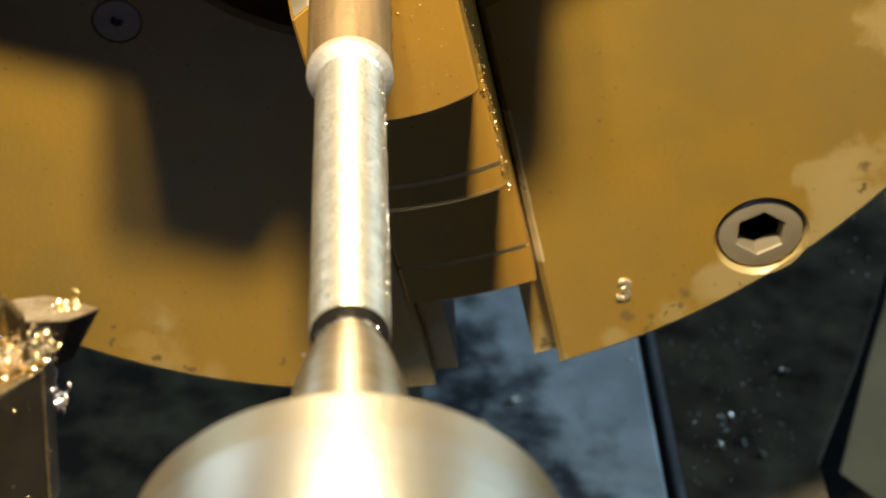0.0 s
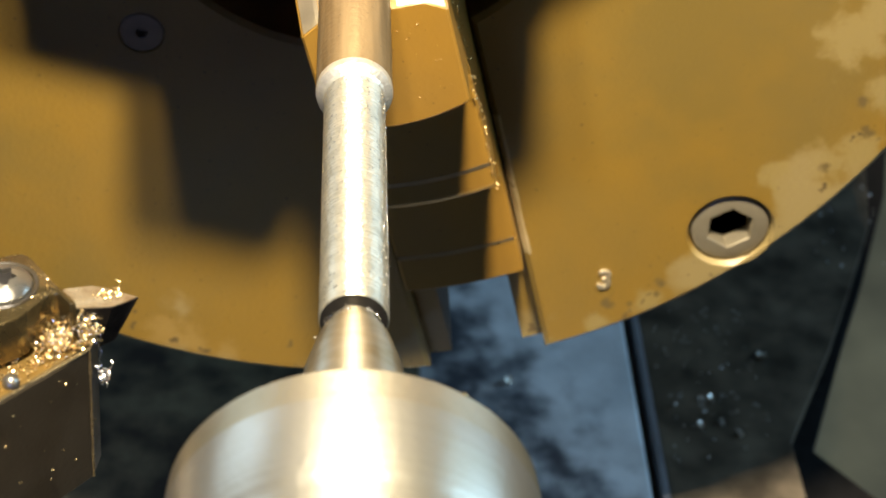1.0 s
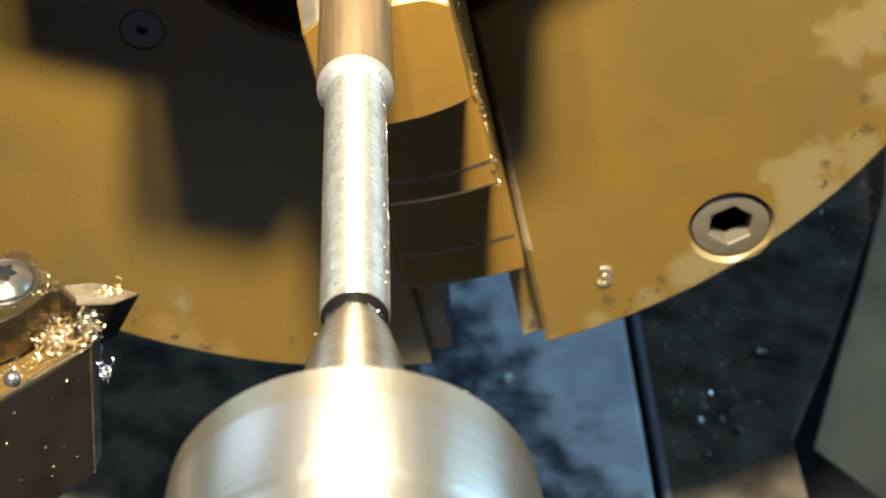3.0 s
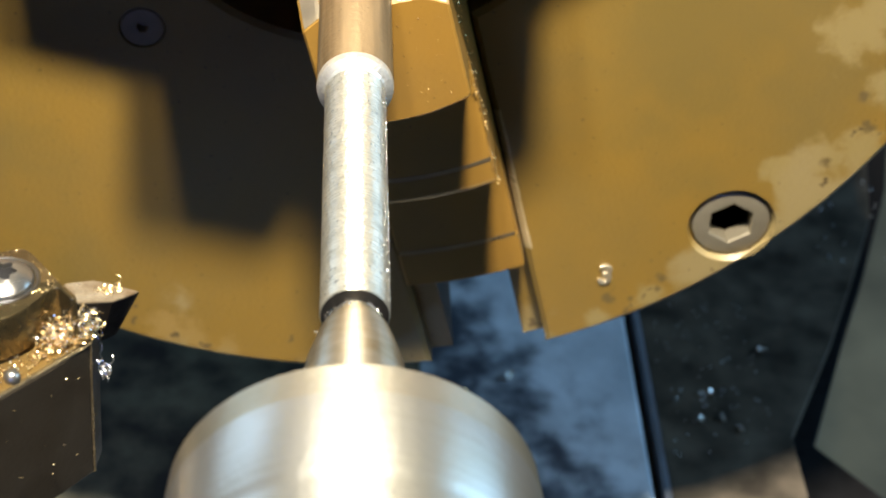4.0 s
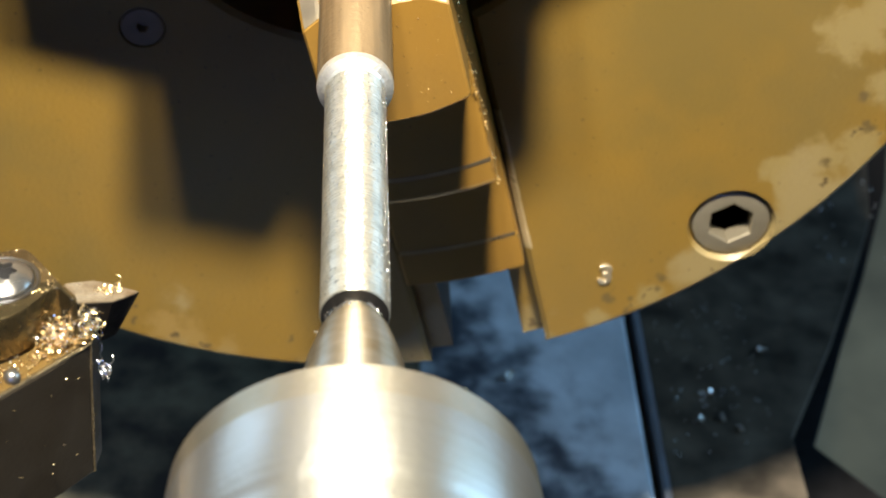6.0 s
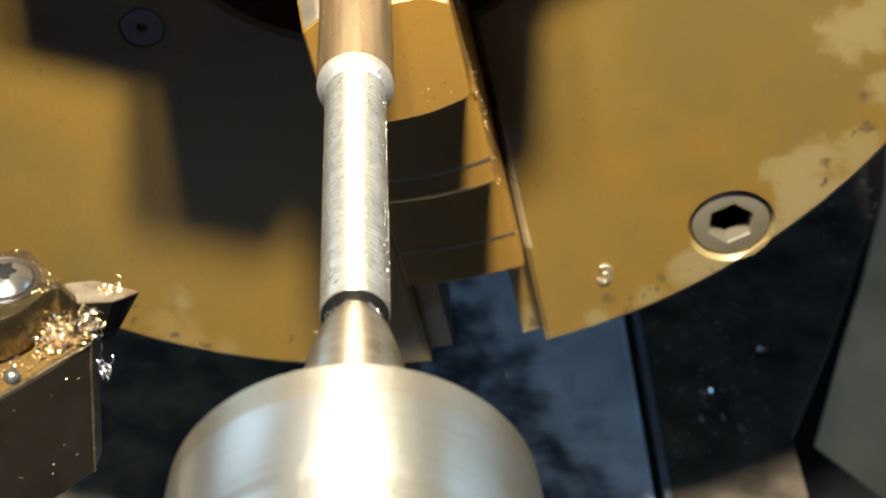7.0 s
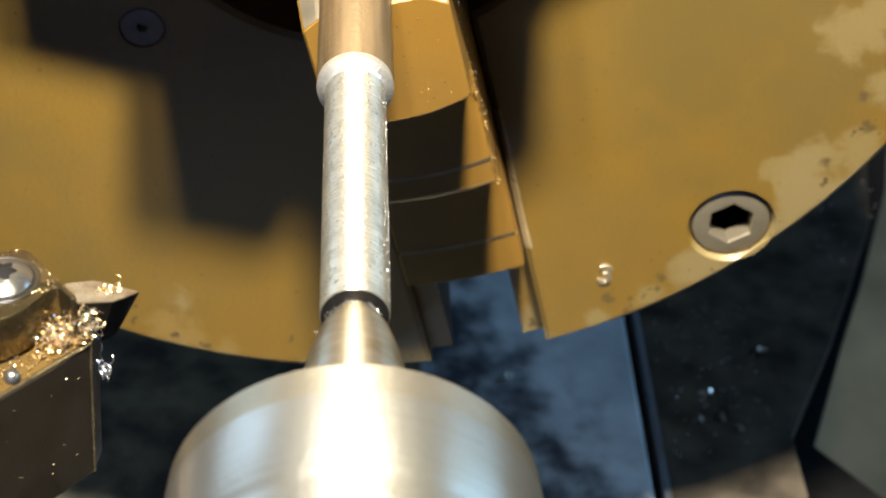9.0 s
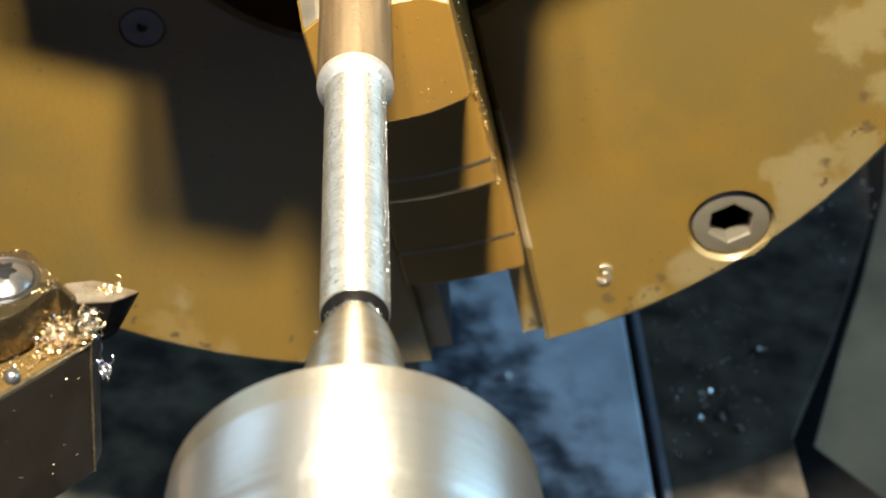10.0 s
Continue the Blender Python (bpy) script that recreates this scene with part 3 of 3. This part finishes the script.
# ---- the turning tool ----
def build_tool():
    tool = tagged(new("turning_tool"), "black tool holder with a clamped carbide insert, covered in chips", "turning tool")
    zt = -0.0032
    outline = [(-0.0298, -0.1206), (-0.0304, -0.1244), (-0.0338, -0.1281), (-0.0393, -0.1335), (-0.0600, -0.1530),
               (-0.0960, -0.1530), (-0.0960, -0.1120), (-0.0450, -0.1120), (-0.0345, -0.1170)]
    part("holder", prism(outline, -0.0246, zt - 0.0003, 0.0005, 2, (-0.0013, 0.0)), BLACK_OXIDE, tool, "black oxide steel holder")
    # the top takes a lighter, browner colour than the holder's sides
    deck = [(x * 0.985 - 0.0006, y * 0.998 + 0.0002) for x, y in outline]
    part("holder_top", prism(deck, zt - 0.0006, zt, 0.0001, 1), HOLDER_STEEL, tool, "brownish top of the holder")
    ins = [(-0.0250, -0.1195), (-0.0256, -0.1200), (-0.0279, -0.1214), (-0.0318, -0.1217), (-0.0345, -0.1198), (-0.0338, -0.1180), (-0.0306, -0.1174), (-0.0290, -0.1178)]
    b = bmesh.new()
    top = [b.verts.new((x, y, 0.0)) for x, y in ins]
    low = [b.verts.new((x + (-0.0325 - x) * 0.42, y + (-0.1195 - y) * 0.3, -0.0064)) for x, y in ins]
    b.faces.new(low[::-1])
    for k in range(len(ins)):
        j = (k + 1) % len(ins)
        b.faces.new((low[k], low[j], top[j], top[k]))
    b.faces.new(top)
    insert = part("insert", b, CARBIDE_SHADED, tool, "pointed carbide insert, lighter on top than its shaded sides")
    flat = [(x + (-0.030 - x) * 0.03, y + (-0.1195 - y) * 0.05) for x, y in ins]
    part("insert_top", prism(flat, -0.0002, 0.00012), CARBIDE, insert)
    knots = [(-0.0316, -0.1238), (-0.0319, -0.1246), (-0.0330, -0.1233), (-0.0338, -0.1226), (-0.0347, -0.1231), (-0.0355, -0.1243), (-0.0372, -0.1266), (-0.0393, -0.1282),
             (-0.0417, -0.1291), (-0.0443, -0.1262), (-0.0454, -0.1217), (-0.0444, -0.1178), (-0.0411, -0.1161), (-0.0384, -0.1155), (-0.0362, -0.1179), (-0.0341, -0.1209)]
    part("clamp", prism(rounded(knots, 5), zt + 0.0006, 0.0033, 0.0003, 2), CLAMP_STEEL, tool, "worn dark steel clamp plate", smooth=True)
    # domed screw with a six-lobed recess
    s = bmesh.new()
    n, cx, cy = 48, -0.0400, -0.1215
    rings = []
    for r, z, lobed in ((0.0037, 0.0020, 0), (0.0037, 0.0030, 0), (0.0034, 0.0038, 0), (0.0027, 0.0044, 0), (0.0019, 0.0047, 0), (0.0015, 0.0048, 1), (0.00145, 0.0030, 1)):
        rings.append([s.verts.new((cx + r * (1 + (0.18 * math.cos(6 * 2 * math.pi * k / n) if lobed else 0)) * math.cos(2 * math.pi * k / n),
                                   cy + r * (1 + (0.18 * math.cos(6 * 2 * math.pi * k / n) if lobed else 0)) * math.sin(2 * math.pi * k / n), z)) for k in range(n)])
    for a, c in zip(rings, rings[1:]):
        for k in range(n):
            j = (k + 1) % n
            s.faces.new((a[k], a[j], c[j], c[k]))
    s.faces.new(rings[-1])
    dome = part("clamp_screw", s, DOME_STEEL, tool, "domed steel screw with a star recess", smooth=True)
    # black star-shaped disc, painted as the shade inside the recess
    star = bmesh.new()
    star.faces.new([star.verts.new((cx + 0.00150 * (1 + 0.20 * math.cos(12 * math.pi * k / n)) * math.cos(2 * math.pi * k / n),
                                    cy + 0.00150 * (1 + 0.20 * math.cos(12 * math.pi * k / n)) * math.sin(2 * math.pi * k / n), 0.0042)) for k in range(n)])
    # dark ring added on the clamp for the shade round the sunken screw
    ring = bmesh.new()
    loops = []
    for r, z in ((0.0037, 0.0026), (0.0037, 0.0035), (0.0040, 0.00365), (0.0042, 0.0035), (0.0042, 0.0026)):
        loops.append([ring.verts.new((cx + r * math.cos(2 * math.pi * k / n), cy + r * math.sin(2 * math.pi * k / n), z)) for k in range(n)])
    for a, c in zip(loops, loops[1:]):
        for k in range(n):
            ring.faces.new((a[k], a[(k + 1) % n], c[(k + 1) % n], c[k]))
    part("recess", star, DEEP_BLACK, dome, "black star disc for the shade in the recess")
    part("screw_shade_ring", ring, BLACK_OXIDE, tool, "dark ring added for the shade round the screw", smooth=True)
    # edges of the holder rubbed bright
    for ends, thick in ((((-0.0304, -0.1244, zt - 0.0004), (-0.0600, -0.1530, zt - 0.0004)), 0.00022),
                        (((-0.0304, -0.1244, zt - 0.0004), (-0.0298, -0.1206, zt - 0.0004)), 0.00018),
                        (((-0.03045, -0.12435, zt - 0.0006), (-0.03165, -0.12435, -0.0243)), 0.00022)):
        lo, hi = Vector(ends[0]), Vector(ends[1])
        q = (hi - lo).to_track_quat("Z", "Y").to_matrix()
        b = bmesh.new()
        tube = []
        for i in range(25):
            c = lo.lerp(hi, i / 24)
            r = thick * (0.8 + 0.5 * noise.noise(c * 700))
            tube.append([b.verts.new(c + q @ Vector((r * math.cos(k * math.pi / 3), r * math.sin(k * math.pi / 3), 0))) for k in range(6)])
        for one, two in zip(tube, tube[1:]):
            for k in range(6):
                b.faces.new((one[k], one[(k + 1) % 6], two[(k + 1) % 6], two[k]))
        part("worn_edge", b, RUBBED, tool, "edge rubbed to bare steel", smooth=True)
    ball = bmesh.new()
    bmesh.ops.create_uvsphere(ball, u_segments=24, v_segments=12, radius=0.0010, matrix=Matrix.Translation((-0.0383, -0.1309, zt + 0.0003)))
    part("pin", ball, DOME_STEEL, tool, "small rounded steel pin", smooth=True)
    return tool


build_tool()


# ---- chips ----
def flakes(name, count, place, size, mat, label):
    """Small twisted splinters of metal; place() gives a centre."""
    bm = bmesh.new()
    for _ in range(count):
        c = Vector(place())
        q = Euler((random.uniform(-0.7, 0.7), random.uniform(-0.7, 0.7), random.uniform(0, 6.28))).to_matrix()
        s = size * random.uniform(0.5, 1.5)
        wdt, thk = s * random.uniform(0.25, 0.5), s * 0.12
        pts = []
        for i in range(4):
            x = (i / 3 - 0.5) * s
            bend = (i / 3 - 0.5) ** 2 * s * 0.9
            tw = (i / 3 - 0.5) * 0.9
            for sy in (-1, 1):
                for sz in (-1, 1):
                    y, z = sy * wdt / 2, sz * thk / 2
                    pts.append(bm.verts.new(c + q @ Vector((x, y * math.cos(tw) - z * math.sin(tw), bend + y * math.sin(tw) + z * math.cos(tw)))))
        for i in range(3):
            o, e = 4 * i, 4 * i + 4
            for a, b in ((0, 1), (1, 3), (3, 2), (2, 0)):
                bm.faces.new((pts[o + a], pts[o + b], pts[e + b], pts[e + a]))
        bm.faces.new((pts[0], pts[2], pts[3], pts[1]))
        bm.faces.new((pts[12], pts[13], pts[15], pts[14]))
    return tagged(part(name, bm, mat), label, "metal chips", kind="stuff")


def pile():
    t = random.random()
    x = -0.0300 - 0.0052 * t + random.gauss(0, 0.0006)
    y = -0.1222 - 0.0034 * t + random.gauss(0, 0.0009)
    h = max(0.0, 1 - abs(random.gauss(0, 0.6)))
    return (x, y, -0.0030 + 0.0036 * h * random.random())


def strewn():
    t = random.random()
    return (-0.0315 - 0.010 * t + random.gauss(0, 0.0008), -0.1250 - 0.0060 * t + random.gauss(0, 0.0008), -0.0029)


flakes("chip_pile", 760, pile, 0.00040, BRASS_CHIP, "pile of bright golden metal chips on the tool holder")
flakes("silver_chips", 240, pile, 0.00036, STEEL_CHIP, "small silver metal chips on the tool holder")
flakes("scattered_chips", 150, strewn, 0.00034, BRASS_CHIP, "golden chips scattered over the tool holder")


def curl(name, centre, radius, pitch, turns, axis, mat, label, wire=0.00012):
    """A helical shaving."""
    bm = bmesh.new()
    q = Vector((0, 0, 1)).rotation_difference(Vector(axis)).to_matrix()
    n, m = int(turns * 16), 5
    rings = []
    for k in range(n + 1):
        t = 2 * math.pi * k / 16
        rr = radius * (1 + 0.25 * math.sin(0.37 * k))
        c = Vector((rr * math.cos(t), rr * math.sin(t), pitch * k / 16))
        rad = Vector((math.cos(t), math.sin(t), 0))
        rings.append([bm.verts.new(Vector(centre) + q @ (c + rad * wire * 0.6 * math.cos(2 * math.pi * j / m)
                                                         + Vector((0, 0, 1)) * wire * 1.6 * math.sin(2 * math.pi * j / m))) for j in range(m)])
    for a, b in zip(rings, rings[1:]):
        for j in range(m):
            bm.faces.new((a[j], a[(j + 1) % m], b[(j + 1) % m], b[j]))
    bm.faces.new(rings[0])
    bm.faces.new(rings[-1])
    return tagged(part(name, bm, mat, smooth=True), label, "metal chip")


HANG = "curled silver shaving hanging off the tool holder"
curl("curled_chip", (-0.0296, -0.1232, -0.0105), 0.0005, 0.0016, 2.2, (0.3, 0.1, 1), STEEL_CHIP, HANG, 0.00007)
curl("curled_chip", (-0.0299, -0.1234, -0.0095), 0.0006, 0.0005, 2.5, (0.8, 0.3, 0.4), STEEL_CHIP, HANG, 0.00008)
curl("curled_chip", (-0.0292, -0.1234, -0.0088), 0.0004, 0.0007, 2.5, (-0.5, 0.6, 0.5), STEEL_CHIP, HANG, 0.00007)
curl("curled_chip", (-0.0296, -0.1232, -0.0075), 0.00015, 0.0022, 2.2, (0.05, 0.05, 1), STEEL_CHIP, HANG, 0.00005)
curl("curled_chip", (-0.0275, -0.1188, 0.0002), 0.0003, 0.0011, 1.6, (0.1, 0.1, 1), BRASS_CHIP, "golden shaving curl standing on the insert", 0.00006)


def insert_top():
    return (-0.0288 + random.gauss(0, 0.0007), -0.1193 + random.gauss(0, 0.0005), 0.0003)


def around_point():
    t = random.uniform(0.2, math.pi - 0.2)
    r = 0.0032 + random.random() * 0.0003
    return (r * math.cos(t), -0.1254 + random.gauss(0, 0.0003), r * math.sin(t))


def slot_edge():
    u, p = axes(13.5)
    r = random.uniform(0.012, 0.060)
    y = -0.0238 + random.gauss(0, 0.0006) if r > 0.034 else random.uniform(-0.026, -0.018)
    v = u * r + p * (0.0119 + random.gauss(0, 0.00025))
    return (v.x, y, v.z)


def jaw_front():
    q, r = random.uniform(-0.0005, 0.0108), random.uniform(0.008, 0.031)
    u, p = axes(13.5)
    v = u * r + p * q
    return (v.x, -0.0371, v.z)


def way_spot():
    return (random.uniform(0.022, 0.077), random.uniform(0.06, 0.13), -0.2116)


def tray_spot():
    return (random.uniform(0.086, 0.115), random.uniform(0.066, 0.13), -0.2122)


def clamp_top():
    while True:
        x, y = random.uniform(-0.044, -0.0335), random.uniform(-0.1275, -0.116)
        if x + y < -0.1548 and y > -0.1220 + 0.83 * (x + 0.033) and math.hypot(x + 0.0400, y + 0.1215) > 0.0042:
            return (x, y, 0.0035)


def holder_front():
    t = random.random()
    return (-0.0305 - 0.009 * t, -0.1252 - 0.0087 * t, random.uniform(-0.020, -0.006))


def bar_side():
    t = random.gauss(0.22, 0.22)
    return (0.00412 * math.cos(t), random.uniform(-0.1225, -0.079), 0.00412 * math.sin(t))


def bar_far_side():
    t = math.pi - random.gauss(0.12, 0.12)
    return (0.00412 * math.cos(t), random.uniform(-0.1225, -0.079), 0.00412 * math.sin(t))


flakes("bar_burrs", 420, bar_side, 0.00017, STEEL_CHIP, "fine bright burrs along the side of the turned bar")
flakes("bar_burrs", 60, bar_far_side, 0.00012, BRASS_CHIP, "few golden specks along the side of the turned bar")
flakes("front_specks", 14, holder_front, 0.00028, BRASS_CHIP, "few golden specks on the front of the tool holder")
flakes("insert_chips", 60, insert_top, 0.00034, BRASS_CHIP, "tiny golden chips stuck on the insert")
flakes("point_crumbs", 45, around_point, 0.0003, STEEL_CHIP, "silver crumbs round the tip of the center")
flakes("clamp_specks", 70, clamp_top, 0.00022, BRASS_CHIP, "tiny golden specks on the clamp plate")
flakes("slot_chips", 150, slot_edge, 0.00040, BRASS_CHIP, "bright specks along the edge of the jaw slot")
flakes("jaw_specks", 34, jaw_front, 0.00024, BRASS_CHIP, "bright specks on the front of the jaw")
flakes("way_chips", 14, way_spot, 0.0008, PALE_CHIP, "few bright chips on the bed way")


def tray_corner():
    return (random.uniform(0.140, 0.168), random.uniform(0.150, 0.200), -0.2122)


flakes("corner_chips", 30, tray_corner, 0.0010, PALE_CHIP, "bluish chips lying in oil on the far tray")
flakes("tray_chips", 95, tray_spot, 0.0005, PALE_CHIP, "small bright chips strewn over the oily tray")
flakes("edge_chip", 3, lambda: (-0.0044, -0.1280, 0.0012), 0.0004, STEEL_CHIP, "tiny bright chip stuck to the cone")
flakes("edge_chip", 2, lambda: (0.0108, -0.1532, 0.0158), 0.00022, BRASS_CHIP, "tiny golden burr on the rim of the housing")
for cx, cy, cz, size in ((0.0432, 0.0970, -0.2110, 0.0024), (0.1174, 0.1083, -0.2118, 0.0022), (0.1014, 0.0807, -0.2118, 0.0015), (0.1060, 0.0762, -0.2118, 0.0015),
                         (0.0972, 0.0905, -0.2118, 0.0012), (0.0895, 0.0880, -0.2118, 0.0012), (0.1001, 0.0905, -0.2118, 0.0015), (0.0953, 0.0796, -0.2118, 0.0014)):
    flakes("bright_chip", 5, lambda: (cx, cy, cz), size, STEEL_CHIP, "single bright chip lying on oily iron")


# unseen stand-in for someone passing: a dark panel that dims the east window's light
def build_panel():
    panel = tagged(part("window_dimmer", box(-0.02, 0.02, -1.10, 1.10, -1.05, 1.70, 0.004), WALL_PAINT), "unseen dark panel added to dim the window light", "panel")
    return panel


shade = build_panel()


def motions():
    covered = ((0.0, 0.0), (5.6, 0.0), (6.2, 0.30), (6.8, 0.72), (7.0, 0.74), (7.4, 0.93), (7.7, 1.0), (8.0, 0.95), (8.3, 0.80), (8.7, 0.62), (9.2, 0.45), (9.6, 0.30), (10.0, 0.06))
    walk(shade, [(t, pose(1.75, 1.3 * part_of - 1.55, 0)) for t, part_of in covered])


motions()
